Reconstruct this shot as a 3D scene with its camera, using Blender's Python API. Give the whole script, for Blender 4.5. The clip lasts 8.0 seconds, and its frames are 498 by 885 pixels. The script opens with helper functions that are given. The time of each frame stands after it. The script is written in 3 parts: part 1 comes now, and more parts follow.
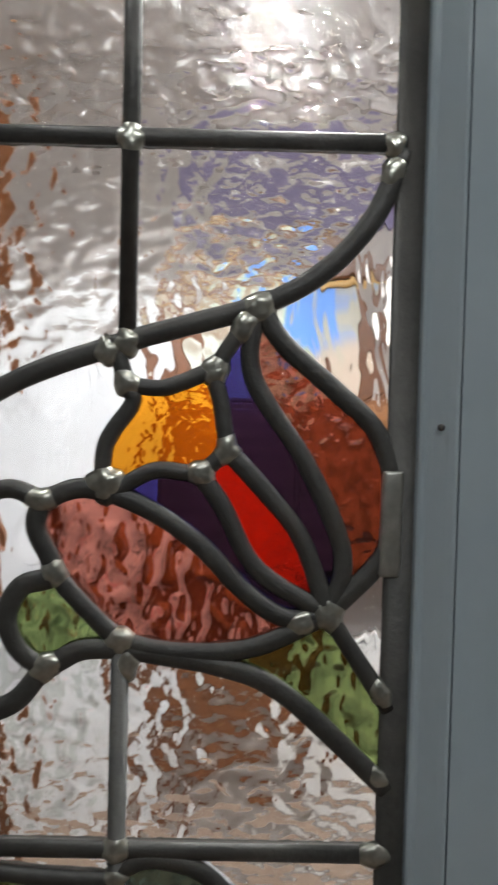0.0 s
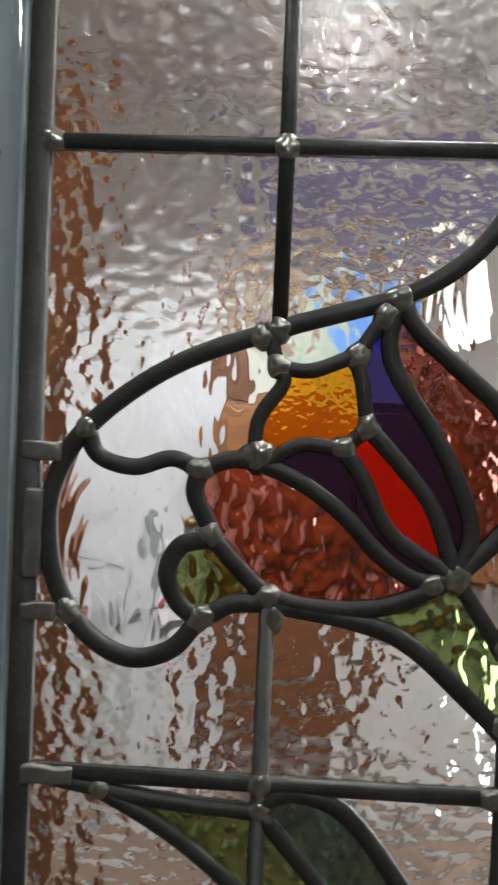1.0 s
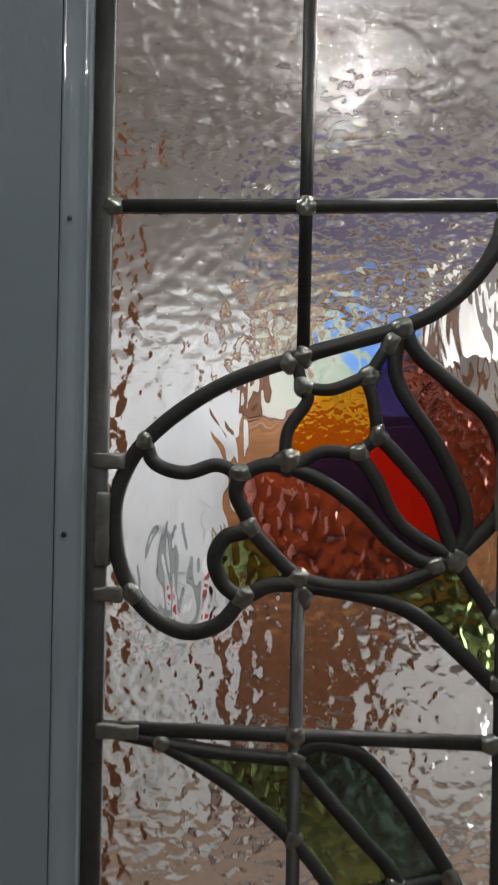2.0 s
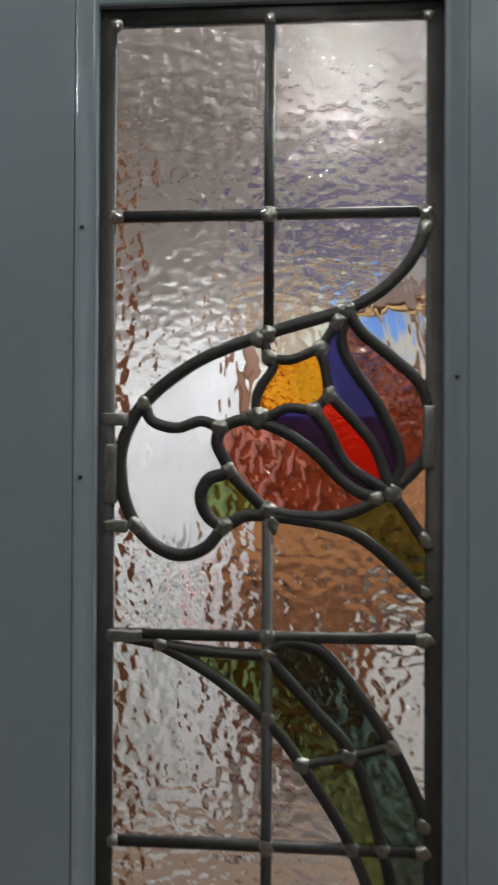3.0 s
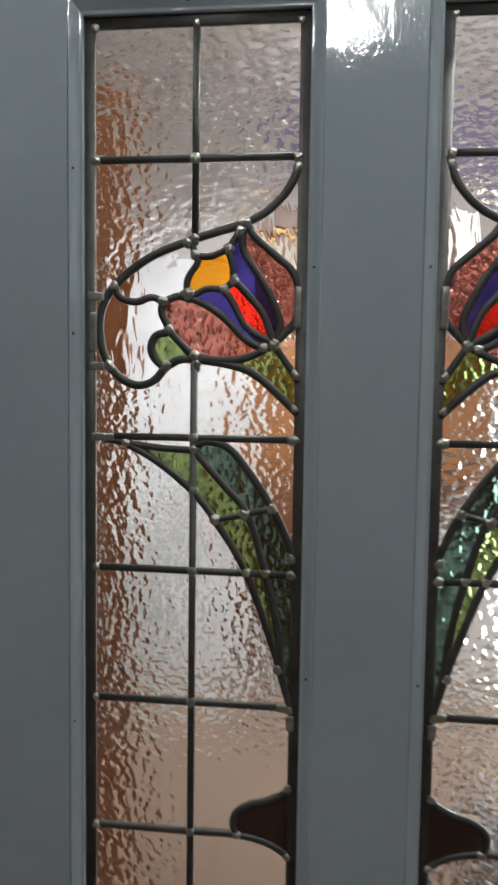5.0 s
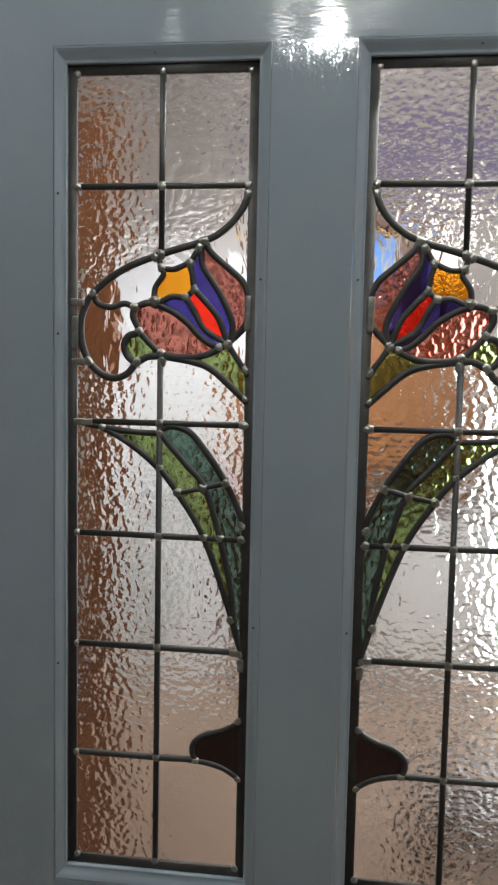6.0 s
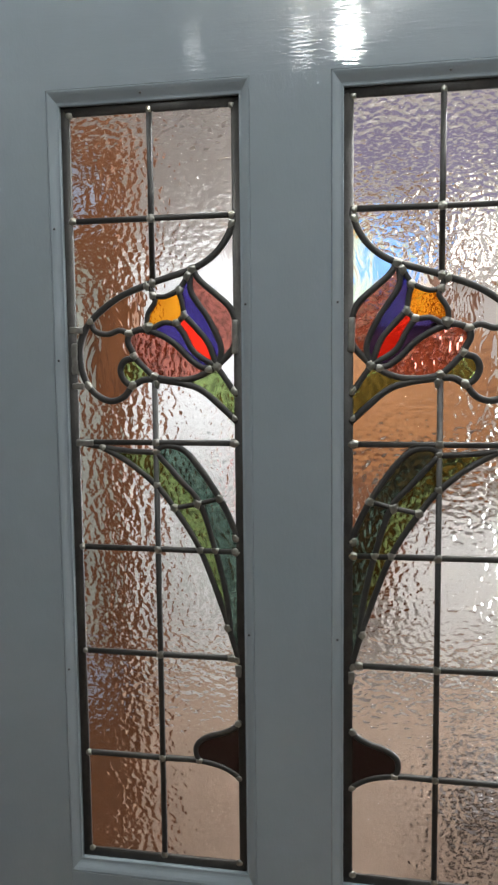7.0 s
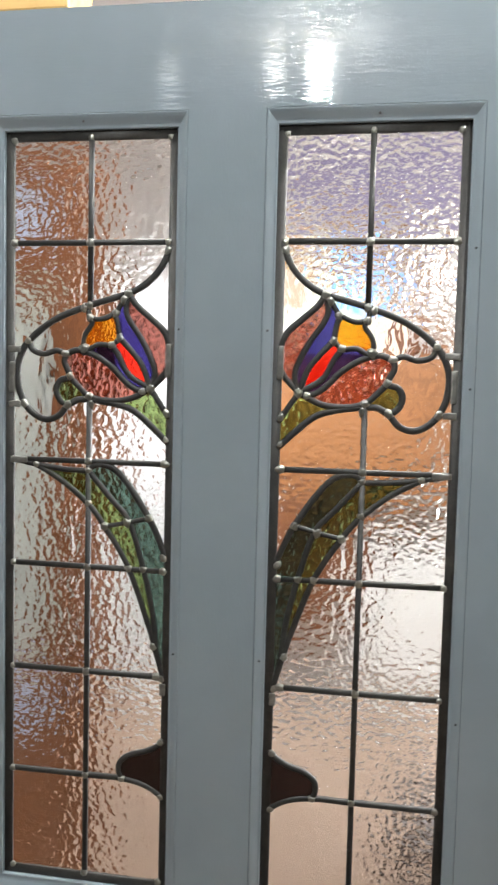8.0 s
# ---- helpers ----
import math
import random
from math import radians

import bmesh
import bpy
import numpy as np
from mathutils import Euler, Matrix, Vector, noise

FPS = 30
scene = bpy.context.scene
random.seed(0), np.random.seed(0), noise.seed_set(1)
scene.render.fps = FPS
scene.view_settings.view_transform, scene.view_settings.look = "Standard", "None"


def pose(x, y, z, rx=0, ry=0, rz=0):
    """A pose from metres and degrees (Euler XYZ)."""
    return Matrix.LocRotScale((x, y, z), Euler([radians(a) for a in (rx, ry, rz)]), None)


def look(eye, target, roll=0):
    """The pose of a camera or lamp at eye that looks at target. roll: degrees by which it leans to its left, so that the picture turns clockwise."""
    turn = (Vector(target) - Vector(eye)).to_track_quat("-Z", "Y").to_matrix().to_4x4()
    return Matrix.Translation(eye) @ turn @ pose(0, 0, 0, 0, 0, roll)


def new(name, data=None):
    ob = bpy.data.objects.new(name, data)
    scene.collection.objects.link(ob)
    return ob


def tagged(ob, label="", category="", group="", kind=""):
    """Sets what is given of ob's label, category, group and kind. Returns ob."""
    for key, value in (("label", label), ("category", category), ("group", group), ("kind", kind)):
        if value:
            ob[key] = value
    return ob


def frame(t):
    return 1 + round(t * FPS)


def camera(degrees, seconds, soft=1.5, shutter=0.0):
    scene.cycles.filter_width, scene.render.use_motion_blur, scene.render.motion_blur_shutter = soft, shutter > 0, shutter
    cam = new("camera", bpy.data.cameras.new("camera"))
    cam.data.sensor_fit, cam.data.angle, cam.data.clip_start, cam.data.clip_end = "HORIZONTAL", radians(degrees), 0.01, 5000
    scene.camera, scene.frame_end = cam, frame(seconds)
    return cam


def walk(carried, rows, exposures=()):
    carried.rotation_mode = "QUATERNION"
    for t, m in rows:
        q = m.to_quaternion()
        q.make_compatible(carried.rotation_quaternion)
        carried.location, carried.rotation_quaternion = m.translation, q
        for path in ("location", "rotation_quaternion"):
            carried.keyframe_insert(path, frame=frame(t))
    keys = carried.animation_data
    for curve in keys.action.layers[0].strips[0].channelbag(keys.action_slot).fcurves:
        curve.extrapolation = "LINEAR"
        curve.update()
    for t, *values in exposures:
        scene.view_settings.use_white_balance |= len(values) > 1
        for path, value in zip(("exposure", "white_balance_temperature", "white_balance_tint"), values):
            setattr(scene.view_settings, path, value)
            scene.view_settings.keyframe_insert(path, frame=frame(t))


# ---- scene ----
cam = camera(34.0, 8.0, soft=2.2, shutter=0.5)
PATH = [
    (0, (-0.144, -0.35, 1.599), (-0.12, 1.648, 1.538), 1.5),
    (0.5, (-0.167, -0.37, 1.591), (-0.207, 1.63, 1.545), 2.6),
    (1, (-0.188, -0.391, 1.586), (-0.276, 1.606, 1.531), 2.5),
    (1.5, (-0.197, -0.43, 1.587), (-0.308, 1.567, 1.549), 1.3),
    (1.7, (-0.196, -0.445, 1.588), (-0.317, 1.551, 1.558), 1.3),
    (2.8, (-0.185, -0.566, 1.551), (-0.3, 1.431, 1.569), 0.6),
    (3, (-0.167, -0.591, 1.547), (-0.302, 1.405, 1.559), 0.3),
    (3.5, (-0.139, -0.658, 1.536), (-0.249, 1.339, 1.503), -0.1),
    (4, (-0.093, -0.742, 1.512), (-0.274, 1.248, 1.428), -0.2),
    (4.5, (-0.045, -0.826, 1.496), (-0.296, 1.154, 1.369), -0.2),
    (5, (-0.02, -0.898, 1.478), (-0.263, 1.081, 1.32), 0.8),
    (5.2, (-0.009, -0.927, 1.48), (-0.22, 1.055, 1.301), 1.5),
    (6.3, (0.086, -1.083, 1.487), (-0.183, 0.891, 1.308), 0.6),
    (6.5, (0.105, -1.09, 1.5), (-0.182, 0.881, 1.309), -0.1),
    (7, (0.144, -1.089, 1.522), (-0.224, 0.866, 1.323), -0.6),
    (7.5, (0.196, -1.094, 1.518), (-0.177, 0.864, 1.348), 0.7),
    (8, (0.219, -1.101, 1.525), (-0.106, 0.867, 1.382), 1.4),
]
EXPOSURES = [(0.0, 0.14), (0.7, -0.08), (1.5, -0.62), (3.0, -0.35), (3.5, -0.25), (4.0, -0.17), (4.5, -0.02), (5.0, 0.1), (6.5, 0.09), (7.0, 0.36), (7.5, 0.47), (8.0, 0.94)]
walk(cam, [(t, look(eye, target, roll)) for t, eye, target, roll in PATH], EXPOSURES)

# ---- world and lights ----
world = bpy.data.worlds.new("sky")
scene.world = world
world.use_nodes = True
sky = world.node_tree.nodes.new("ShaderNodeTexSky")
sky.sky_type, sky.sun_disc, sky.sun_elevation, sky.sun_rotation = "NISHITA", False, radians(35), radians(30)
world.node_tree.links.new(sky.outputs[0], world.node_tree.nodes["Background"].inputs[0])
world.node_tree.nodes["Background"].inputs[1].default_value = 0.1

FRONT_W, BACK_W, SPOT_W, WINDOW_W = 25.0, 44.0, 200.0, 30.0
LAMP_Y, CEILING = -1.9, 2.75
# x, y, watts of invented fill bulbs that brighten the mullion and top rail
FILL_BULBS = ((0.65, -0.5, 16.0), (-0.7, -0.28, 11.0))
BACK_BULBS, BACK_Y = (0.4, 0.95), 0.5
SPOT_AT = (-0.3, 1.15, CEILING - 0.16)
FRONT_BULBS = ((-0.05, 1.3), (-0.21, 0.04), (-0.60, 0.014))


def bulb(name, place, watts, radius, colour):
    data = bpy.data.lights.new(name, "POINT")
    data.energy, data.shadow_soft_size, data.color = watts, radius, colour
    ob = new(name, data)
    ob.location = place
    return ob


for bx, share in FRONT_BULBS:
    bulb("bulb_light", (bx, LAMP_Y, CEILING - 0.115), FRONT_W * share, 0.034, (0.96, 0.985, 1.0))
for bx, by, watts in FILL_BULBS:
    bulb("bulb_light", (bx, by, CEILING - 0.115), watts, 0.05, (0.96, 0.985, 1.0))
for bx in BACK_BULBS:
    bulb("bulb_light", (bx, BACK_Y, CEILING - 0.115), BACK_W, 0.034, (1.0, 0.985, 0.97))
# added spot, no known source: brightens the white door on the far wall
spot = bpy.data.lights.new("fill_spot", "SPOT")
spot.energy, spot.shadow_soft_size, spot.spot_size, spot.spot_blend, spot.color = SPOT_W, 0.03, radians(78), 0.9, (0.95, 0.975, 1.0)
new("fill_spot", spot).matrix_world = look(SPOT_AT, (-0.46, 2.7, 0.95))
win = bpy.data.lights.new("window_light", "AREA")
win.shape, win.size, win.size_y, win.energy, win.color = "RECTANGLE", 0.7, 1.74, WINDOW_W, (0.9, 0.95, 1.0)
new("window_light", win).matrix_world = look((1.12, 2.66, 1.09), (1.12, 0.0, 0.95))


# ---- materials ----
def nodes_of(name):
    m = bpy.data.materials.new(name)
    m.use_nodes = True
    t = m.node_tree
    return m, t, t.nodes["Principled BSDF"]


def coords(t, scale=(1, 1, 1), turn=(0, 0, 0)):
    c = t.nodes.new("ShaderNodeTexCoord")
    mp = t.nodes.new("ShaderNodeMapping")
    mp.inputs["Scale"].default_value, mp.inputs["Rotation"].default_value = scale, turn
    t.links.new(c.outputs["Object"], mp.inputs["Vector"])
    return mp.outputs[0]


def noise_tex(t, vec, scale, detail=3.0, rough=0.5, warp=0.0):
    n = t.nodes.new("ShaderNodeTexNoise")
    n.inputs["Scale"].default_value, n.inputs["Detail"].default_value = scale, detail
    n.inputs["Roughness"].default_value, n.inputs["Distortion"].default_value = rough, warp
    t.links.new(vec, n.inputs["Vector"])
    return n.outputs["Fac"]


def ramp(t, fac, stops):
    r = t.nodes.new("ShaderNodeValToRGB")
    e = r.color_ramp.elements
    while len(e) < len(stops):
        e.new(0.5)
    for k, (p, c) in zip(e, stops):
        k.position, k.color = p, (*c, 1.0) if len(c) == 3 else c
    t.links.new(fac, r.inputs[0])
    return r.outputs[0]


def math_node(t, op, a, b):
    n = t.nodes.new("ShaderNodeMath")
    n.operation = op
    for k, v in enumerate((a, b)):
        if isinstance(v, (int, float)):
            n.inputs[k].default_value = v
        else:
            t.links.new(v, n.inputs[k])
    return n.outputs[0]


def bump(t, shader, height, distance, strength=1.0):
    b = t.nodes.new("ShaderNodeBump")
    b.inputs["Strength"].default_value, b.inputs["Distance"].default_value = strength, distance
    t.links.new(height, b.inputs["Height"])
    t.links.new(b.outputs[0], shader.inputs["Normal"])


def paint(name, dark, light, rough=0.035, stroke=(60, 300, 300), depth=0.00009, pit=0.3):
    """Brushed gloss paint; stroke: brush marks to the metre along each axis."""
    m, t, s = nodes_of(name)
    broad = noise_tex(t, coords(t), 3.5, 4, 0.6)
    t.links.new(ramp(t, broad, [(0.3, dark), (0.7, light)]), s.inputs["Base Color"])
    s.inputs["Specular IOR Level"].default_value = 0.48
    t.links.new(ramp(t, noise_tex(t, coords(t), 14, 3), [(0.3, (rough * 0.8,) * 3), (0.75, (rough * 1.3,) * 3)]), s.inputs["Roughness"])
    marks = noise_tex(t, coords(t, stroke), 1.0, 1.5, 0.5, 0.4)
    peel = noise_tex(t, coords(t), 430.0, 1.5, 0.5)
    wave = noise_tex(t, coords(t, [k * 0.2 for k in stroke]), 1.0, 1.0, 0.5)
    relief = math_node(t, "ADD", marks, math_node(t, "MULTIPLY", peel, pit))
    bump(t, s, math_node(t, "ADD", relief, math_node(t, "MULTIPLY", wave, 1.6)), depth)
    return m


def plain(name, dark, light, rough=0.6, scale=8.0, depth=0.0004, grain=120.0, metal=0.0):
    m, t, s = nodes_of(name)
    f = math_node(t, "ADD", math_node(t, "MULTIPLY", noise_tex(t, coords(t), scale, 4, 0.6), 0.7),
                  math_node(t, "MULTIPLY", noise_tex(t, coords(t), grain, 3, 0.6), 0.3))
    t.links.new(ramp(t, f, [(0.3, dark), (0.7, light)]), s.inputs["Base Color"])
    s.inputs["Roughness"].default_value, s.inputs["Metallic"].default_value = rough, metal
    bump(t, s, noise_tex(t, coords(t), grain, 3, 0.6), depth)
    return m


def wood(name, dark, light, axis=2, rough=0.4):
    m, t, s = nodes_of(name)
    scale = [14.0, 14.0, 14.0]
    scale[axis] = 0.9
    g = noise_tex(t, coords(t, scale), 3.0, 6, 0.6, 0.8)
    t.links.new(ramp(t, g, [(0.32, dark), (0.5, [(a + b) / 2 for a, b in zip(dark, light)]), (0.68, light)]), s.inputs["Base Color"])
    s.inputs["Roughness"].default_value = rough
    bump(t, s, g, 0.0006)
    return m


def glass(name, tint, style):
    """Coloured pane glass; the relief and the colour lie on the face towards the viewer, which takes the root of its tint."""
    tint = [c * c for c in tint]
    m, t, s = nodes_of(name)
    s.inputs["Transmission Weight"].default_value, s.inputs["IOR"].default_value = 1.0, 1.5
    wisps = noise_tex(t, coords(t, (30, 30, 9)), 1.0, 3, 0.6, 0.5)
    low = [c * (0.78 if max(tint) < 0.85 else 0.97) for c in tint]
    t.links.new(ramp(t, wisps, [(0.3, low), (0.7, tint)]), s.inputs["Base Color"])
    s.inputs["Roughness"].default_value = 0.02

    def relief_tint(height):
        """Ties the colour to the relief: darker where it is low, paler where high."""
        t.links.new(ramp(t, height, [(0.33, [c * 0.42 for c in tint]), (0.62, [min(1.0, c * 1.2) for c in tint])]), s.inputs["Base Color"])

    if style == "rolled":
        a = noise_tex(t, coords(t, (1.0, 1.0, 1.2)), 270.0, 0.6, 0.5, 0.3)
        bump(t, s, a, 0.00034)
        s.inputs["Roughness"].default_value = 0.016
    elif style == "ripple":
        a = noise_tex(t, coords(t, (1.0, 1.0, 1.15)), 132.0, 0.2, 0.4, 0.25)
        b = noise_tex(t, coords(t, (1.2, 1.0, 0.8)), 70.0, 0.4, 0.5, 0.3)
        bump(t, s, math_node(t, "ADD", a, math_node(t, "MULTIPLY", b, 0.9)), 0.0014)
        s.inputs["Roughness"].default_value = 0.112
    elif style == "hammered":
        a = noise_tex(t, coords(t, (1.25, 1.0, 0.8), (0, 0.6, 0)), 125.0, 0.2, 0.4, 0.3)
        bump(t, s, a, 0.0033)
        relief_tint(a)
        s.inputs["Roughness"].default_value = 0.10
    elif style == "stipple":
        a = noise_tex(t, coords(t), 190.0, 0.5, 0.5, 0.3)
        b = noise_tex(t, coords(t), 90.0, 0.5, 0.5, 0.3)
        bump(t, s, math_node(t, "ADD", a, math_node(t, "MULTIPLY", b, 1.5)), 0.0012)
        relief_tint(a)
        s.inputs["Roughness"].default_value = 0.08
    elif style == "dimpled":
        a = noise_tex(t, coords(t, (1.0, 1.0, 0.75)), 150.0, 0.3, 0.4, 0.3)
        bump(t, s, a, 0.0023)
        relief_tint(a)
        s.inputs["Roughness"].default_value = 0.07
    elif style == "seedy":
        a = noise_tex(t, coords(t), 240.0, 1.0, 0.5, 0.3)
        b = noise_tex(t, coords(t, (1.0, 1.0, 0.6)), 40.0, 1.0, 0.5, 0.3)
        bump(t, s, math_node(t, "ADD", a, math_node(t, "MULTIPLY", b, 2.0)), 0.00055)
    elif style == "antique":
        a = noise_tex(t, coords(t, (48, 48, 20)), 1.0, 2, 0.5, 0.8)
        b = noise_tex(t, coords(t), 9.0, 2, 0.5)
        bump(t, s, math_node(t, "ADD", a, math_node(t, "MULTIPLY", b, 1.2)), 0.0015)
    else:
        bump(t, s, noise_tex(t, coords(t), 26.0, 1, 0.5), 0.0002)
    return m


DOOR_PAINT = paint("grey_gloss_upright", (0.189, 0.235, 0.260), (0.212, 0.258, 0.286), stroke=(330, 300, 110), depth=0.00017)
DOOR_PAINT_RAIL = paint("grey_gloss_level", (0.189, 0.235, 0.260), (0.212, 0.258, 0.286), stroke=(40, 300, 300), depth=0.00013, pit=0.1)
LEAD = plain("dull_lead", (0.018, 0.019, 0.018), (0.042, 0.043, 0.039), 0.48, 40.0, 0.0004, 260.0, 0.3)
EDGE_LEAD = plain("dark_edge_lead", (0.023, 0.024, 0.022), (0.054, 0.054, 0.049), 0.5, 40.0, 0.0004, 260.0, 0.35)
SOLDER = plain("bright_solder", (0.17, 0.18, 0.16), (0.34, 0.35, 0.31), 0.28, 90.0, 0.00022, 220.0, 0.85)
SOLDER_DULL = plain("dull_solder", (0.15, 0.155, 0.14), (0.27, 0.275, 0.25), 0.36, 90.0, 0.0002, 160.0, 0.7)
NAIL = plain("nail_steel", (0.03, 0.03, 0.03), (0.06, 0.06, 0.06), 0.4, 90.0, 0.0001, 300.0, 0.8)
CLEAR = glass("clear_ripple_glass", (0.96, 0.96, 0.95), "rolled")
CLEAR_REAR = glass("clear_ripple_rear_face", (0.98, 0.98, 0.97), "ripple")
SMOOTH = glass("clear_antique_glass", (0.96, 0.96, 0.96), "antique")
BACKING = glass("pane_rear_face", (0.97, 0.97, 0.97), "flat")
AMBER = glass("amber_glass", (0.84, 0.33, 0.018), "seedy")
PURPLE = glass("purple_glass", (0.048, 0.036, 0.19), "flat")
RED = glass("red_glass", (0.85, 0.03, 0.014), "seedy")
PINK = glass("pink_hammered_glass", (0.45, 0.16, 0.122), "hammered")
MAUVE = glass("mauve_hammered_glass", (0.35, 0.122, 0.096), "stipple")
OLIVE = glass("olive_glass", (0.235, 0.31, 0.115), "dimpled")
TEAL = glass("sea_green_glass", (0.112, 0.183, 0.148), "dimpled")
RUBY = glass("dark_ruby_glass", (0.012, 0.003, 0.003), "flat")

CARPET = plain("carpet_beige", (0.27, 0.19, 0.14), (0.35, 0.255, 0.195), 0.95, 6.0, 0.004, 400.0)
WALL = plain("wall_cream", (0.42, 0.395, 0.38), (0.47, 0.445, 0.43), 0.85, 2.0, 0.0008, 90.0)
CEIL = plain("ceiling_blush", (0.63, 0.61, 0.60), (0.68, 0.66, 0.65), 0.9, 2.0, 0.0006, 120.0)
# near-black wall colour stands in for the viewer's dark reflection in the panes
DIM = plain("wall_dark_reflection", (0.045, 0.041, 0.038), (0.065, 0.059, 0.055), 0.85, 2.0, 0.0008, 90.0)
LILAC = plain("lilac_paint", (0.19, 0.168, 0.29), (0.22, 0.195, 0.32), 0.8, 3.0, 0.0005, 90.0)
LEAF_WHITE = paint("white_door_paint", (0.56, 0.57, 0.58), (0.72, 0.73, 0.74), 0.3)
WHITE = paint("white_gloss", (0.78, 0.78, 0.77), (0.83, 0.83, 0.82), 0.35)
TEAK = wood("brown_wood", (0.09, 0.032, 0.012), (0.195, 0.075, 0.028))
OAK = wood("orange_wood", (0.16, 0.063, 0.019), (0.30, 0.13, 0.046), 0)
PINE = wood("golden_pine", (0.50, 0.30, 0.09), (0.66, 0.43, 0.16), 0)
DOOR_WOOD = wood("brown_door_wood", (0.15, 0.056, 0.021), (0.29, 0.114, 0.044))
DARKWOOD = wood("dark_wood", (0.02, 0.012, 0.008), (0.05, 0.03, 0.02), 0)
BRASS = plain("lamp_brass", (0.55, 0.42, 0.2), (0.62, 0.5, 0.26), 0.3, 20.0, 0.0001, 200.0, 1.0)


def glow(name, colour, strength):
    m, t, s = nodes_of(name)
    s.inputs["Base Color"].default_value = (*colour, 1)
    s.inputs["Emission Color"].default_value, s.inputs["Emission Strength"].default_value = (*colour, 1), strength
    return m


DAYLIGHT = glow("bright_daylight", (0.92, 0.96, 1.0), 1.7)


# ---- building helpers ----
def mesh_of(bm, name, materials):
    data = bpy.data.meshes.new(name)
    bmesh.ops.recalc_face_normals(bm, faces=bm.faces)
    bm.to_mesh(data)
    bm.free()
    for m in materials:
        data.materials.append(m)
    return data


def part(name, bm, material, parent=None, label=""):
    mats = material if isinstance(material, (list, tuple)) else [material]
    ob = new(name, mesh_of(bm, name, mats))
    if parent is not None:
        ob.parent = parent
    return tagged(ob, label)


def thing(name, place, label, category, group="", kind=""):
    ob = new(name)
    ob.location = place
    ob.empty_display_size = 0.05
    return tagged(ob, label, category, group, kind)


def add_box(bm, lo, hi, bevel=0.0, segments=2):
    size = [b - a for a, b in zip(lo, hi)]
    mid = [(a + b) / 2 for a, b in zip(lo, hi)]
    made = bmesh.ops.create_cube(bm, size=1.0, matrix=Matrix.Translation(mid) @ Matrix.Diagonal((*size, 1)))
    if bevel > 0:
        edges = list({e for v in made["verts"] for e in v.link_edges})
        bmesh.ops.bevel(bm, geom=edges, offset=bevel, segments=segments, affect="EDGES", profile=0.5)
    return bm


def box(lo, hi, bevel=0.0, segments=2):
    return add_box(bmesh.new(), lo, hi, bevel, segments)


def tube(bm, a, b, r1, r2=None, sides=16):
    a, b = Vector(a), Vector(b)
    turn = (b - a).to_track_quat("Z", "Y").to_matrix().to_4x4()
    bmesh.ops.create_cone(bm, cap_ends=True, segments=sides, radius1=r1, radius2=r1 if r2 is None else r2,
                          depth=(b - a).length, matrix=Matrix.Translation((a + b) / 2) @ turn)
    return bm


def setting(name, bm, material, label, category):
    return tagged(part(name, bm, material), label, category, kind="structure")


# ---- the room ----
X0, X1, Y0, Y1 = -2.6, 2.4, -3.4, 2.7
setting("floor", box((X0, Y0, -0.1), (X1, Y1 + 0.12, 0.0)), CARPET, "beige pink carpet covering the whole floor", "floor")
setting("ceiling", box((X0, Y0, CEILING), (X1, Y1, CEILING + 0.1)), CEIL, "blush cream painted plaster ceiling", "ceiling")
setting("wall_west", box((X0 - 0.12, Y0, -0.1), (X0, Y1, CEILING + 0.1)), WALL, "cream painted plaster side wall", "wall")
setting("wall_east", box((X1, Y0, -0.1), (X1 + 0.12, Y1, CEILING + 0.1)), WALL, "cream painted plaster side wall", "wall")
# unseen wall, coloured dark so the glass mirrors little light
setting("wall_south", box((X0 - 0.12, Y0 - 0.12, -0.1), (X1 + 0.12, Y0, CEILING + 0.1)), DIM, "unseen end wall, coloured dark to keep reflections in the glass dim", "wall")
WX0, WX1, WZ0, WZ1 = 0.72, 1.52, 0.16, 2.02
bm = box((X0 - 0.12, Y1, -0.1), (WX0, Y1 + 0.12, CEILING + 0.1))
add_box(bm, (WX1, Y1, -0.1), (X1 + 0.12, Y1 + 0.12, CEILING + 0.1))
add_box(bm, (WX0, Y1, -0.1), (WX1, Y1 + 0.12, WZ0))
add_box(bm, (WX0, Y1, WZ1), (WX1, Y1 + 0.12, CEILING + 0.1))
setting("wall_north", bm, WALL, "cream painted wall with a tall window opening", "wall")
setting("backdrop", box((-0.6, 3.9, -0.5), (3.2, 3.95, 3.4)), DAYLIGHT, "plain bright daylight outside the window", "backdrop")
setting("trim", box((-0.35, Y1 - 0.02, 2.32), (X1, Y1, 2.57)), LILAC, "lilac painted band below the ceiling", "trim")
setting("ceiling_beam", box((-0.75, 0.045, 2.055), (-0.248, 0.145, CEILING), 0.004), PINE, "golden pine boxed beam under the ceiling", "beam")

win_frame = thing("window_1", (1.12, Y1 + 0.06, WZ0), "tall white framed window with bright daylight outside", "window", kind="structure")
for lo, hi in (((-0.4, -0.03, 0), (-0.34, 0.03, 1.86)), ((0.34, -0.03, 0), (0.4, 0.03, 1.86)), ((-0.34, -0.03, 0), (0.34, 0.03, 0.07)),
               ((-0.34, -0.03, 1.79), (0.34, 0.03, 1.86)), ((-0.34, -0.025, 1.2), (0.34, 0.025, 1.25))):
    part("window_frame", box(lo, hi, 0.004), WHITE, win_frame)


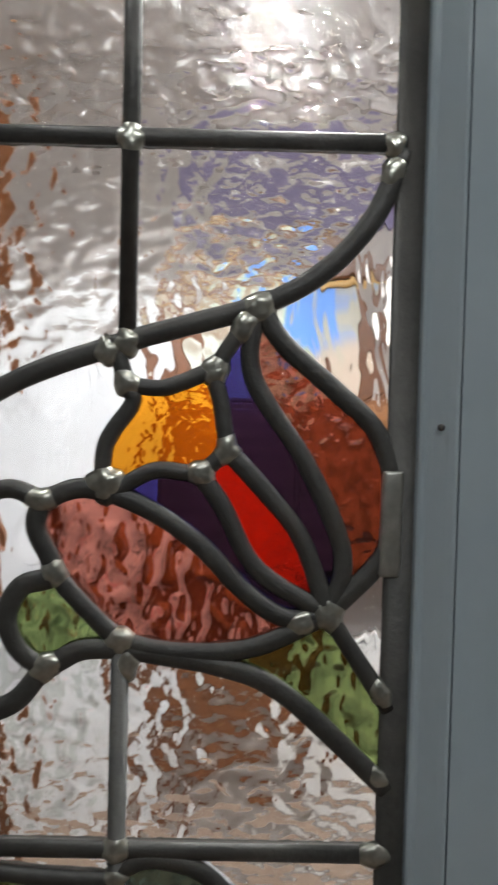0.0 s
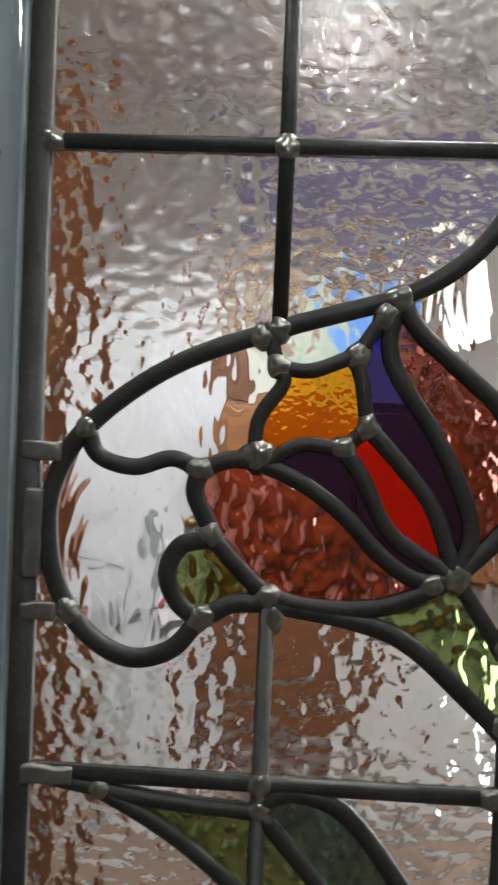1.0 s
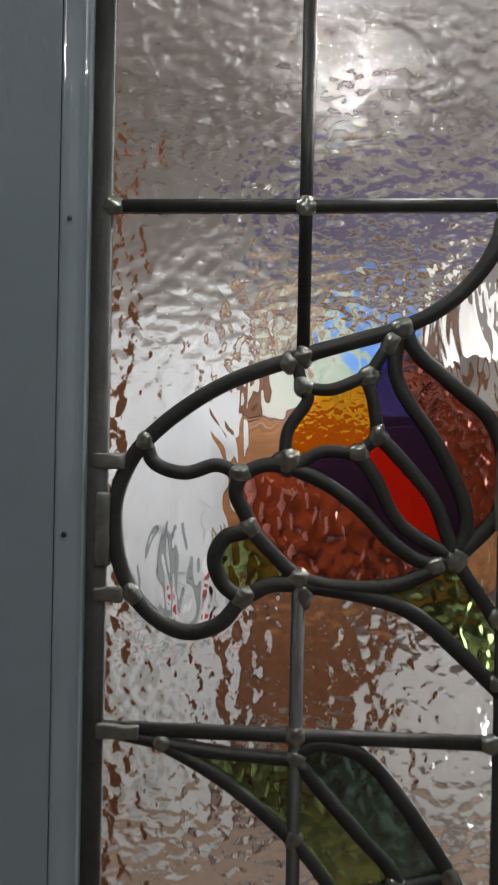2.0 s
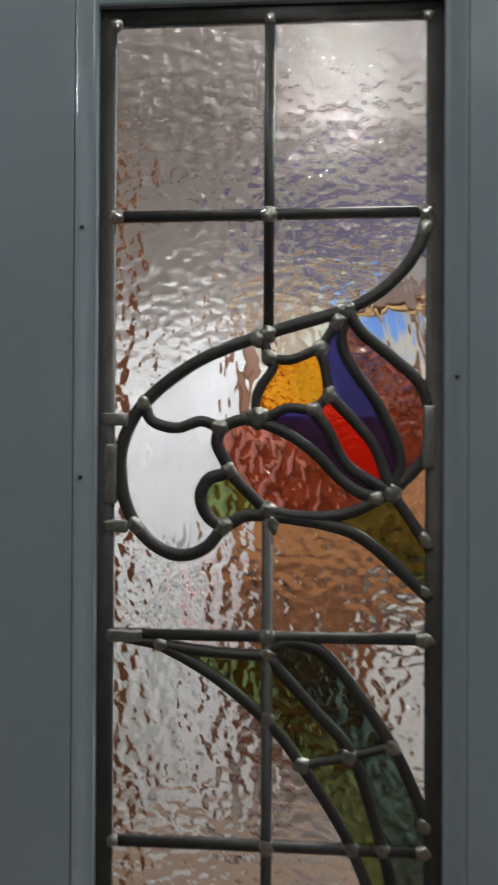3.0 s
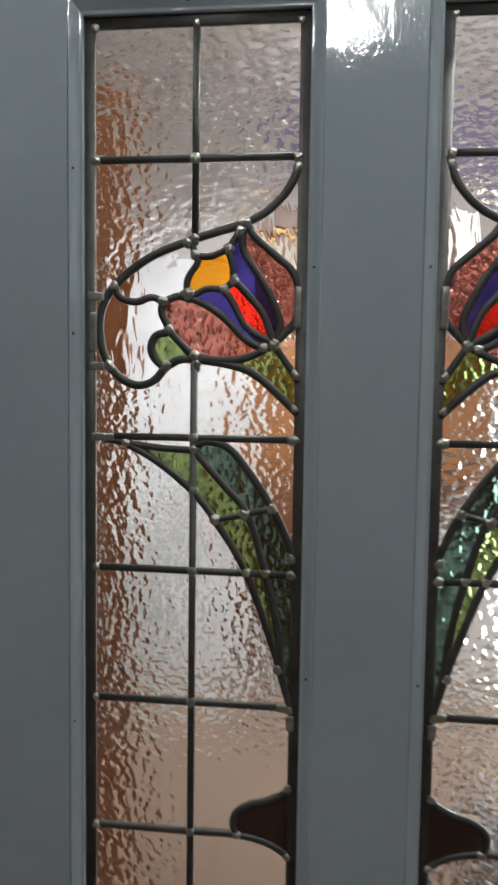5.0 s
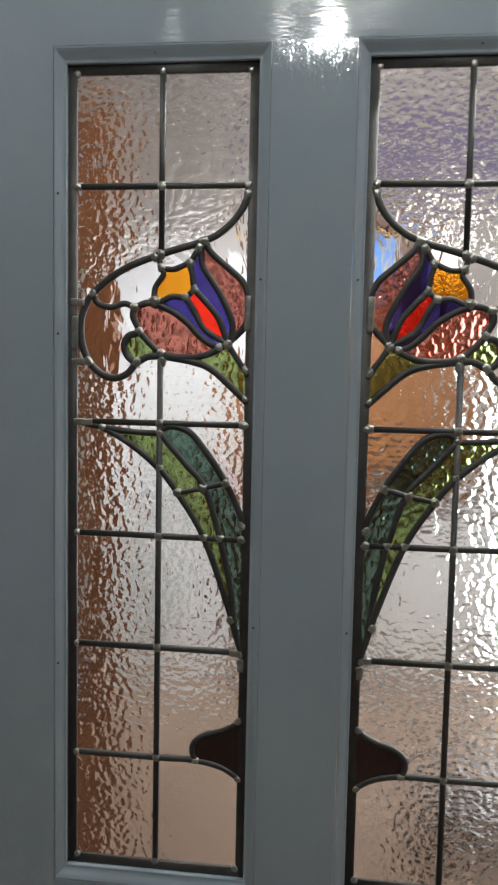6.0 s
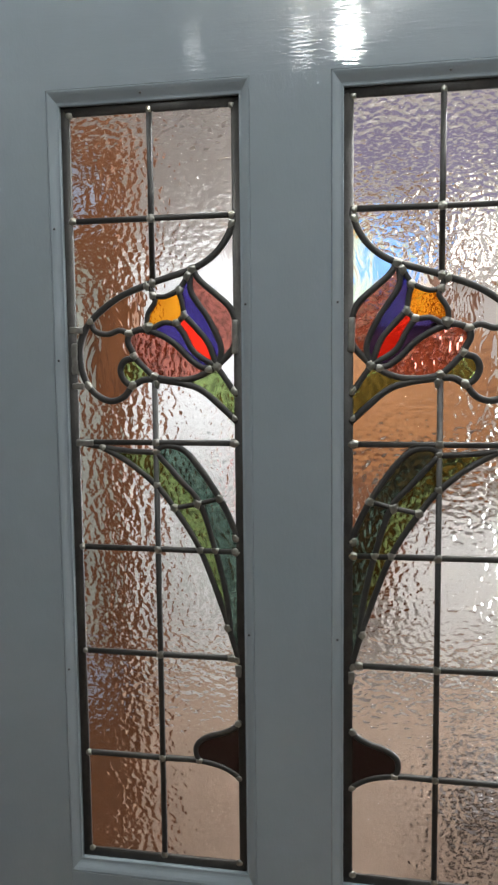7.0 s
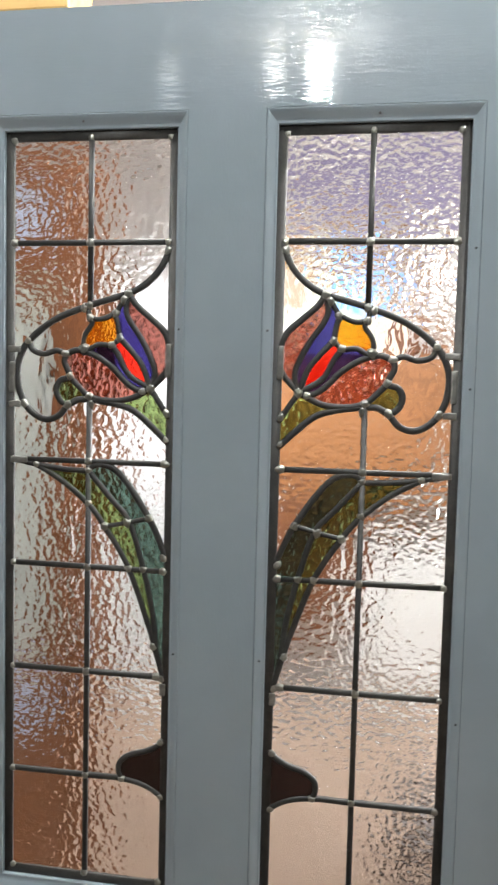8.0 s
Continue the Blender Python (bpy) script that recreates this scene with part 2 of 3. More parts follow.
def wooden_door(x, width, height, label, leaf_mat):
    """A door leaf in a brown wooden architrave on the far wall."""
    d = thing("door_1", (x, Y1, 0), label, "door", kind="structure")
    w = width / 2
    part("architrave", box((-w - 0.13, -0.035, 0), (-w, 0.0, height), 0.004), TEAK, d, "brown stained wooden upright")
    part("architrave", box((w, -0.035, 0), (w + 0.085, 0.0, height), 0.004), TEAK, d, "brown stained wooden upright")
    part("leaf", box((-w, -0.012, 0.005), (w, -0.001, height), 0.003), leaf_mat, d, "white painted door leaf")
    for z0, z1 in ((0.22, 0.86), (1.0, height - 0.14)):
        for x0, x1 in ((-w + 0.09, -0.045), (0.045, w - 0.09)):
            part("panel_moulding", box((x0, -0.019, z0), (x1, -0.0125, z1), 0.006), leaf_mat, d)
            part("raised_panel", box((x0 + 0.035, -0.026, z0 + 0.035), (x1 - 0.035, -0.0195, z1 - 0.035), 0.006), leaf_mat, d)
    knob = bmesh.new()
    tube(knob, (w - 0.06, -0.012, 1.2), (w - 0.06, -0.05, 1.2), 0.009)
    bmesh.ops.create_uvsphere(knob, u_segments=16, v_segments=10, radius=0.027, matrix=Matrix.Translation((w - 0.06, -0.065, 1.2)))
    part("door_knob", knob, BRASS, d, "round brass knob")
    return d


wooden_door(-0.755, 0.63, 2.0, "white door between brown wooden uprights", LEAF_WHITE)

RED_PRINT = plain("red_print", (0.45, 0.05, 0.05), (0.6, 0.12, 0.11), 0.7)
GREY_CLOTH = plain("grey_cloth", (0.24, 0.26, 0.26), (0.36, 0.38, 0.38), 0.9, 20.0, 0.002, 160.0)
bag = thing("carrier_bag", (-0.53, Y1 - 0.05, 0.80), "white carrier bag with red print hanging on the door", "bag")
bm = box((-0.085, -0.03, 0.0), (0.075, 0.03, 0.34), 0.012)
bmesh.ops.subdivide_edges(bm, edges=bm.edges[:], cuts=2, use_grid_fill=True)
for v in bm.verts:
    v.co += Vector((0.02, 0.012, 0.0)) * noise.noise(v.co * 14) + Vector((-v.co.x * 0.45 * v.co.z / 0.34, 0, 0))
part("body", bm, WHITE, bag)
for k in range(5):
    part("print", box((-0.05 + 0.012 * (k % 2), -0.040, 0.05 + 0.045 * k), (0.045 - 0.01 * (k % 3), -0.034, 0.073 + 0.045 * k), 0.002), RED_PRINT, bag, "red printed bar")
part("strap", tube(tube(bmesh.new(), (-0.03, 0, 0.33), (0.03, -0.012, 0.42), 0.006), (0.05, 0, 0.33), (0.03, -0.012, 0.42), 0.006), WHITE, bag)
cloth = thing("hanging_cloth", (-0.685, Y1 - 0.03, 0.82), "grey cloth hanging on the white door", "cloth")
bm = box((-0.05, -0.012, 0.0), (0.045, 0.012, 0.4), 0.006)
bmesh.ops.subdivide_edges(bm, edges=bm.edges[:], cuts=3, use_grid_fill=True)
for v in bm.verts:
    v.co += Vector((0.02 * noise.noise(v.co * 9), 0.008 * math.sin(v.co.x * 160), 0)) + Vector((-v.co.x * 0.7 * v.co.z / 0.4, 0, 0))
part("fold", bm, GREY_CLOTH, cloth)

COAT = plain("pale_coat_cloth", (0.36, 0.38, 0.37), (0.56, 0.58, 0.56), 0.9, 12.0, 0.002, 180.0)
coat = thing("hanging_coat", (-0.85, Y1 - 0.045, 0.24), "pale grey cloth coat hanging on the white door", "coat")
bm = bmesh.new()
RINGS, ROUND = 14, 40
rows = []
for k in range(RINGS + 1):
    f = k / RINGS
    half = 0.125 - 0.075 * f ** 2.2
    ring = []
    for n in range(ROUND):
        a = 2 * math.pi * n / ROUND
        fold = 1 + (0.22 - 0.14 * f) * math.sin(7 * a + 1.3 * math.sin(3 * f)) + 0.1 * math.sin(3 * a + 2 * f)
        ring.append(bm.verts.new((half * math.cos(a) * (0.9 + 0.1 * fold), 0.017 * math.sin(a) * fold, 0.66 * f)))
    rows.append(ring)
for lower, upper in zip(rows, rows[1:]):
    for n in range(ROUND):
        bm.faces.new((lower[n], lower[(n + 1) % ROUND], upper[(n + 1) % ROUND], upper[n])).smooth = True
bm.faces.new(rows[0])
bm.faces.new(rows[-1])
part("body", bm, COAT, coat)
part("loop", tube(bmesh.new(), (0, 0, 0.655), (0, 0.012, 0.71), 0.004), COAT, coat)

PALE = plain("pale_grey_green", (0.46, 0.50, 0.47), (0.56, 0.60, 0.57), 0.35)
BLUISH = plain("pale_blue", (0.50, 0.61, 0.86), (0.60, 0.71, 0.92), 0.35)

# brown glazed door that stands open across the room behind the grey one
gd = thing("door_2", (-0.525, 0.9, 0), "open brown wooden door with pale glass panes", "door", kind="structure")
GW = 0.76
part("stile", box((-0.105, 0, 0.006), (0.0, 0.042, 2.11), 0.003), DOOR_WOOD, gd)
part("stile", box((-GW, 0, 0.006), (-GW + 0.105, 0.042, 2.11), 0.003), DOOR_WOOD, gd)
for z0, z1 in ((0.006, 0.24), (0.54, 0.60), (0.72, 0.77), (1.76, 1.89), (2.01, 2.11)):
    part("rail", box((-GW + 0.105, 0.001, z0), (-0.105, 0.041, z1), 0.003), DOOR_WOOD, gd)
part("lower_panel", box((-GW + 0.105, 0.014, 0.24), (-0.105, 0.028, 0.54), 0.003), DOOR_WOOD, gd)
part("pane", box((-GW + 0.105, 0.018, 0.77), (-0.105, 0.024, 1.76)), PALE, gd, "pale grey green obscured pane")
part("pane", box((-GW + 0.105, 0.018, 1.89), (-0.105, 0.024, 2.01)), BLUISH, gd, "pale blue obscured pane")
part("pane", box((-GW + 0.105, 0.018, 0.60), (-0.105, 0.024, 0.72)), BLUISH, gd, "pale blue obscured pane")
for z0, z1 in ((0.60, 0.72), (0.77, 1.76), (1.89, 2.01)):
    for x0 in (-GW + 0.105, -0.117):
        part("bead", box((x0, 0.008, z0), (x0 + 0.012, 0.018, z1), 0.002), DOOR_WOOD, gd)

stool = thing("footstool", (0.52, 1.35, 0), "low dark wooden footstool on the carpet", "stool")
part("seat", box((-0.22, -0.18, 0.2), (0.22, 0.18, 0.26), 0.015), DARKWOOD, stool)
for sx in (-1, 1):
    for sy in (-1, 1):
        part("leg", box((sx * 0.18 - 0.02, sy * 0.14 - 0.02, 0), (sx * 0.18 + 0.02, sy * 0.14 + 0.02, 0.2), 0.004), DARKWOOD, stool)

side = thing("wall_cabinet", (0.04, Y1, 1.06), "orange brown wooden wall cabinet with two doors", "cabinet")
part("body", box((-0.46, -0.26, 0), (0.5, 0, 0.59), 0.004), OAK, side)
for sx in (-0.455, 0.02):
    dr = part("door", box((sx + 0.005, -0.28, 0.02), (sx + 0.465, -0.262, 0.57), 0.005), OAK, side)
    part("handle", tube(bmesh.new(), (sx + 0.25, -0.281, 0.28), (sx + 0.25, -0.3, 0.28), 0.012), BRASS, dr, "small brass knob")


low = thing("drawer_unit", (-0.2, Y1, 0.50), "brown wooden drawer unit under the wall cabinet", "drawer unit")
part("body", box((-0.16, -0.26, 0.0), (0.28, 0.0, 0.558), 0.005), TEAK, low)
for k in range(3):
    dw = part("drawer", box((-0.15, -0.276, 0.012 + 0.18 * k), (0.27, -0.2605, 0.18 + 0.18 * k), 0.004), TEAK, low)
    part("handle", tube(bmesh.new(), (0.06, -0.277, 0.095 + 0.18 * k), (0.06, -0.295, 0.095 + 0.18 * k), 0.01), BRASS, dw, "small brass knob")

rad = thing("radiator", (0.40, Y1, 0.14), "white painted panel radiator with upright flutes", "radiator")
part("back_panel", box((-0.29, -0.035, 0.0), (0.27, -0.01, 0.66), 0.006), WHITE, rad)
part("top_grille", box((-0.285, -0.075, 0.665), (0.265, -0.01, 0.685), 0.004), WHITE, rad)
for k in range(17):
    fx = -0.27 + k * 0.0325
    part("flute", box((fx, -0.078, 0.02), (fx + 0.024, -0.0345, 0.655), 0.008), WHITE, rad)
part("pipe", tube(bmesh.new(), (0.24, -0.03, -0.16), (0.24, -0.03, 0.005), 0.009), WHITE, rad)
part("pipe", tube(bmesh.new(), (-0.26, -0.03, -0.16), (-0.26, -0.03, 0.005), 0.009), WHITE, rad)


def landscape():
    m, t, s = nodes_of("landscape_paint")
    c = t.nodes.new("ShaderNodeTexCoord")
    sep = t.nodes.new("ShaderNodeSeparateXYZ")
    t.links.new(c.outputs["Object"], sep.inputs[0])
    drift = math_node(t, "MULTIPLY", noise_tex(t, coords(t), 9.0, 4, 0.6), 0.22)
    x = math_node(t, "ADD", math_node(t, "ADD", sep.outputs[0], 0.22), drift)
    sky_colour = ramp(t, x, [(0.0, (0.42, 0.40, 0.33)), (0.22, (0.25, 0.17, 0.10)), (0.28, (0.5, 0.52, 0.44)), (0.36, (0.42, 0.52, 0.40)), (0.42, (0.13, 0.34, 0.82)), (0.56, (0.10, 0.30, 0.85)), (0.64, (0.52, 0.51, 0.42))])
    z = math_node(t, "ADD", math_node(t, "MULTIPLY", sep.outputs[2], 2.0), drift)
    mix = t.nodes.new("ShaderNodeMix")
    mix.data_type = "RGBA"
    t.links.new(ramp(t, z, [(0.5, (0, 0, 0)), (0.6, (1, 1, 1))]), mix.inputs["Factor"])
    mix.inputs["A"].default_value = (0.5, 0.5, 0.44, 1)
    t.links.new(ramp(t, x, [(0.1, (0.55, 0.57, 0.5)), (0.4, (0.3, 0.42, 0.3)), (0.6, (0.6, 0.5, 0.4))]), mix.inputs[6])
    t.links.new(sky_colour, mix.inputs[7])
    t.links.new(mix.outputs[2], s.inputs["Base Color"])
    s.inputs["Roughness"].default_value = 0.5
    return m


pic = thing("framed_picture", (-0.06, Y1, 1.652), "landscape painting with blue sky in a brown gold frame", "picture")
part("canvas", box((-0.28, -0.02, 0.02), (0.33, -0.002, 0.43)), landscape(), pic, "blue and green landscape painting")
for lo, hi, mat in (((-0.36, -0.045, 0.0), (0.41, 0, 0.02), TEAK), ((-0.36, -0.045, 0.455), (0.41, 0, 0.55), TEAK), ((-0.36, -0.04, 0.43), (0.41, 0, 0.453), PINE),
                    ((-0.36, -0.045, 0.02), (-0.28, 0, 0.43), TEAK), ((0.33, -0.045, 0.02), (0.41, 0, 0.43), TEAK)):
    part("frame", box(lo, hi, 0.008), mat, pic)


# invented lamp: its glowing shade supplies a bright white strip of unknown source
LAMP_GLOW = glow("lit_shade", (1.0, 0.98, 0.94), 0.95)
lamp = thing("stand_in_lamp", (0.44, Y1 - 0.14, 1.652), "glowing lamp shape on the cabinet, standing in for a bright white strip", "lamp")
part("base", tube(tube(bmesh.new(), (0, 0, 0), (0, 0, 0.03), 0.07, 0.06, 24), (0, 0, 0.03), (0, 0, 0.24), 0.014), TEAK, lamp)
shade = bmesh.new()
bmesh.ops.create_cone(shade, cap_ends=False, segments=32, radius1=0.075, radius2=0.05, depth=0.27, matrix=Matrix.Translation((0, 0, 0.37)))
bmesh.ops.solidify(shade, geom=shade.faces[:], thickness=0.003)
part("shade", shade, LAMP_GLOW, lamp, "glowing white shade")


# ---- ceiling lamps ----
def spot_bar(name, x0, x1, y, bulbs, label):
    b = thing(name, ((x0 + x1) / 2, y, CEILING), label, "ceiling lamp")
    cx = (x0 + x1) / 2
    part("bar", box((x0 - cx, -0.02, -0.03), (x1 - cx, 0.02, 0.0), 0.004), BRASS, b)
    for bx in bulbs:
        part("holder", tube(bmesh.new(), (bx - cx, 0, -0.03), (bx - cx, 0, -0.075), 0.016), BRASS, b)
    return b


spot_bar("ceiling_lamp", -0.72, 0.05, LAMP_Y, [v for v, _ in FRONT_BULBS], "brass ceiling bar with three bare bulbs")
# fittings for the invented fill bulbs, always out of view
for bx, by, _ in FILL_BULBS:
    spot_bar("ceiling_lamp", bx - 0.08, bx + 0.08, by, (bx,), "short brass ceiling bar with one bulb, added as unseen fill light")
spot_bar("ceiling_lamp", 0.3, 1.05, BACK_Y, BACK_BULBS, "brass ceiling bar with two bare bulbs")


# invented fitting around the added spot, out of view
spotlight = thing("fill_spotlight", (SPOT_AT[0], SPOT_AT[1], CEILING), "small brass spotlight, added unseen to brighten the far wall", "ceiling lamp")
part("base", tube(bmesh.new(), (0, 0, 0), (0, 0, -0.02), 0.04, 0.036, 24), BRASS, spotlight)
part("stem", tube(bmesh.new(), (0, -0.03, -0.02), (0, -0.05, -0.12), 0.007), BRASS, spotlight)
part("head", tube(bmesh.new(), (0.012, -0.12, -0.075), (0.003, -0.04, -0.14), 0.028, 0.036, 24), BRASS, spotlight)

# ---- the grey door ----
FACE, REAR = -0.016, 0.028
HALF_W, TOP = 0.457, 2.028
CX, OPEN_W, MOULD_W = 0.193, 0.1245, 0.1402
Z_LO, Z_HI, MZ_LO, MZ_HI = 0.790, 1.868, 0.770, 1.888
door = thing("panelled_door", (0, 0, 0), "grey gloss painted wooden door with two leaded panels", "door")
IN, OUT = CX - MOULD_W, CX + MOULD_W
for sx in (-1, 1):
    lo, hi = sorted((sx * OUT, sx * HALF_W))
    part("stile", box((lo, FACE, 0.004), (hi, REAR, TOP)), DOOR_PAINT, door)
part("top_rail", box((-OUT, FACE, MZ_HI), (OUT, REAR, TOP)), DOOR_PAINT_RAIL, door)
part("mullion", box((-IN, FACE, MZ_LO), (IN, REAR, MZ_HI)), DOOR_PAINT, door)
part("lock_rail", box((-OUT, FACE, 0.55), (OUT, REAR, MZ_LO), 0.0006), DOOR_PAINT_RAIL, door)
part("bottom_rail", box((-OUT, FACE, 0.004), (OUT, REAR, 0.22), 0.0006), DOOR_PAINT_RAIL, door)
part("lower_panel", box((-OUT, FACE + 0.012, 0.22), (OUT, REAR - 0.012, 0.55)), DOOR_PAINT, door)


# across the moulding: (share of the way from the outer edge to the opening, depth)
PROFILE = ((0.0, -0.0151), (0.03, -0.0158), (0.08, -0.0160), (0.14, -0.0158), (0.30, -0.0145), (0.46, -0.0128), (0.62, -0.0110), (0.76, -0.0097),
           (0.84, -0.0094), (0.93, -0.0094), (1.0, -0.0084), (1.0, 0.004), (0.0, 0.004))


def moulding(cx, which):
    """One mitred length of the bead round an opening: left, right, top or bottom."""
    outer = (cx - MOULD_W + 0.0003, cx + MOULD_W - 0.0003, MZ_LO + 0.0001, MZ_HI - 0.0001)
    inner = (cx - OPEN_W, cx + OPEN_W, Z_LO, Z_HI)
    bm = bmesh.new()
    rings = []
    for end in (0, 1):
        ring = []
        for f, y in PROFILE:
            x_l, x_r, z_b, z_t = (o + (i - o) * f for o, i in zip(outer, inner))
            x, z = {"left": (x_l, (z_b, z_t)[end]), "right": (x_r, (z_b, z_t)[end]),
                    "top": ((x_l, x_r)[end], z_t), "bottom": ((x_l, x_r)[end], z_b)}[which]
            ring.append(bm.verts.new((x, y, z)))
        rings.append(ring)
    n = len(PROFILE)
    for k in range(n):
        bm.faces.new((rings[0][k], rings[0][(k + 1) % n], rings[1][(k + 1) % n], rings[1][k]))
    bm.faces.new(rings[0])
    bm.faces.new(rings[1])
    return bm


def nail(x, y, z):
    bm = bmesh.new()
    bmesh.ops.create_uvsphere(bm, u_segments=10, v_segments=6, radius=0.0016, matrix=Matrix.Translation((x, y, z)) @ Matrix.Diagonal((1, 0.6, 1, 1)))
    return bm


for cx in (-CX, CX):
    for which in ("left", "right", "top", "bottom"):
        part("moulding", moulding(cx, which), DOOR_PAINT if which in ("left", "right") else DOOR_PAINT_RAIL, door)
for sx in (-1, 1):
    for x, y, z in ((0.061, -0.0155, 1.597), (0.061, -0.0155, 1.145), (0.327, -0.0155, 1.525), (0.327, -0.0155, 1.08), (0.2, -0.0155, 1.877),
                    (0.327, -0.0155, 1.705)):
        part("nail", nail(sx * x, y, z), NAIL, door, "small dark nail head")


# ---- leaded lights: drawn once in millimetres from the middle of the top edge ----
def spline(points, steps=7):
    """A smooth curve through its control points."""
    if len(points) == 2:
        return [Vector(p) for p in points]
    p = [Vector(q) for q in points]
    p = [2 * p[0] - p[1], *p, 2 * p[-1] - p[-2]]
    out = []
    for k in range(1, len(p) - 2):
        for s in range(steps):
            f = s / steps
            out.append(0.5 * (2 * p[k] + (p[k + 1] - p[k - 1]) * f + (2 * p[k - 1] - 5 * p[k] + 4 * p[k + 1] - p[k + 2]) * f * f
                              + (3 * p[k] - p[k - 1] - 3 * p[k + 1] + p[k + 2]) * f ** 3))
    return [*out, p[-2]]


EDGE, BASE = 117, -1062
CAMES = []


def came(width, *points):
    CAMES.append((width, spline(points)))


# straight bars
came(8.4, (0, 0), (0, -230))
came(8.6, (0, -362), (0, BASE))
came(8.8, (-EDGE, -144), (EDGE, -143))
came(8.8, (-EDGE, -450), (EDGE, -450))
came(8.6, (-EDGE, -601), (EDGE, -602))
came(8.6, (-EDGE, -755), (EDGE, -755))
came(8.6, (-EDGE, -910), (0, -910), (55, -910), (90, -917), (EDGE, -932))
# the long arc that sweeps over the flower and round its left side
came(10.0, (EDGE, -146), (103, -176), (83, -198), (56, -213), (0, -230), (-51, -250), (-91, -281), (-107, -312), (-107, -344), (-97, -370),
     (-81, -386), (-63, -392), (-45, -386), (-32, -370))
came(9.0, (-91, -281), (-85, -294), (-67, -299), (-49, -294), (-35, -299))
# bud
came(10.0, (-35, -299), (-37, -311), (-29, -330), (-43, -336), (-49, -349), (-44, -363), (-32, -370), (-17, -363), (0, -362))
# lower petal
came(9.5, (-35, -299), (-17, -293), (8, -300), (33, -316), (53, -336), (71, -347), (89, -345))
came(9.5, (-29, -330), (-15, -345), (1, -358), (26, -363), (58, -360), (89, -345))
# centre of the flower
came(8.0, (-5, -228), (0, -248), (3, -256), (-8, -274), (-9, -298))
came(8.0, (0, -248), (17, -249), (39, -240))
came(8.0, (-9, -298), (12, -285), (32, -285), (44, -275))
came(8.0, (56, -213), (39, -240), (41, -256), (44, -275))
came(9.0, (55, -213), (54, -243), (76, -277), (92, -309), (95, -327), (89, -345))
came(9.5, (56, -213), (67, -229), (89, -248), (108, -266), (116, -291), (113, -318), (89, -345))
came(9.0, (44, -275), (62, -294), (77, -313), (89, -345))
came(9.0, (32, -285), (43, -300), (58, -326), (89, -345))
# leaf below the flower
came(8.5, (89, -345), (100, -361), (EDGE, -386))
came(10.0, (0, -362), (40, -368), (71, -380), (EDGE, -421))
# long leaf and stem
came(8.5, (-EDGE, -450), (-79, -457), (-40, -462), (0, -464))
came(9.0, (-79, -457), (-41, -478), (-1, -510), (25, -542), (61, -600), (93, -685), (103, -718), (EDGE, -765))
came(9.0, (0, -464), (36, -504), (62, -535), (83, -600), (96, -655), (101, -690), (103, -718))
came(9.5, (0, -460), (18, -454), (47, -467), (90, -527), (EDGE, -585))
came(7.5, (25, -542), (59, -535), (90, -527))
# foot
came(8.5, (EDGE, -846), (107, -857), (90, -866), (68, -873), (53, -884), (50, -898), (55, -910))

FRAME_LINES = [[Vector(p) for p in pair] for pair in (((-EDGE, 0), (EDGE, 0)), ((-EDGE, BASE), (EDGE, BASE)), ((-EDGE, 0), (-EDGE, BASE)), ((EDGE, 0), (EDGE, BASE)))]
JOINTS = [(0, 0), (-113, -2), (113, -2), (0, -144), (-113, -144), (113, -143), (112, -155), (0, -230), (-8, -234), (0, -248), (56, -213), (50, -222), (38, -241),
          (44, -275), (33, -285), (-91, -281), (-35, -299), (-8, -291), (-29, -330), (-32, -370), (0, -358), (3, -368), (89, -345), (78, -349), (113, -379), (113, -416),
          (0, -450), (112, -450), (-78, -457), (0, -463), (0, -510), (25, -542), (59, -535), (90, -527), (113, -583), (0, -602), (-113, -601), (61, -601), (83, -601),
          (112, -602), (100, -711), (0, -755), (-113, -755), (104, -755), (113, -757), (113, -850), (55, -910), (0, -910), (-113, -910), (113, -931), (0, BASE + 3),
          (-112, BASE + 3), (112, BASE + 3), (-97, -370)]
# longer runs of solder along the edge: middle, half length, upright or not
RUNS = [(-112, -293, 10, False), (-115, -333, 22, True), (-111, -371, 9, False), (-104, -451, 13, False), (115, -305, 23, True), (114, -772, 9, True)]
GLASSES = {"clear": (CLEAR, "clear rippled glass"), "smooth": (SMOOTH, "clear smooth glass"), "amber": (AMBER, "amber glass"), "purple": (PURPLE, "deep purple glass"),
           "red": (RED, "bright red glass"), "pink": (PINK, "pink hammered glass"), "mauve": (MAUVE, "mauve hammered glass"), "olive": (OLIVE, "olive green glass"),
           "teal": (TEAL, "sea green glass"), "ruby": (RUBY, "very dark ruby glass")}
SEEDS = [("smooth", -60, -275), ("smooth", -70, -340), ("smooth", 20, -240), ("smooth", 100, -215), ("smooth", 111, -358), ("amber", 15, -270),
         ("purple", 60, -275), ("purple", 22, -302), ("red", 65, -318), ("mauve", 92, -285), ("pink", 0, -335), ("olive", -35, -355), ("olive", 85, -375),
         ("olive", -30, -470), ("olive", 15, -505), ("olive", 58, -570), ("olive", 86, -640), ("teal", 50, -495), ("teal", 92, -570), ("teal", 106, -660), ("ruby", 95, -885)]


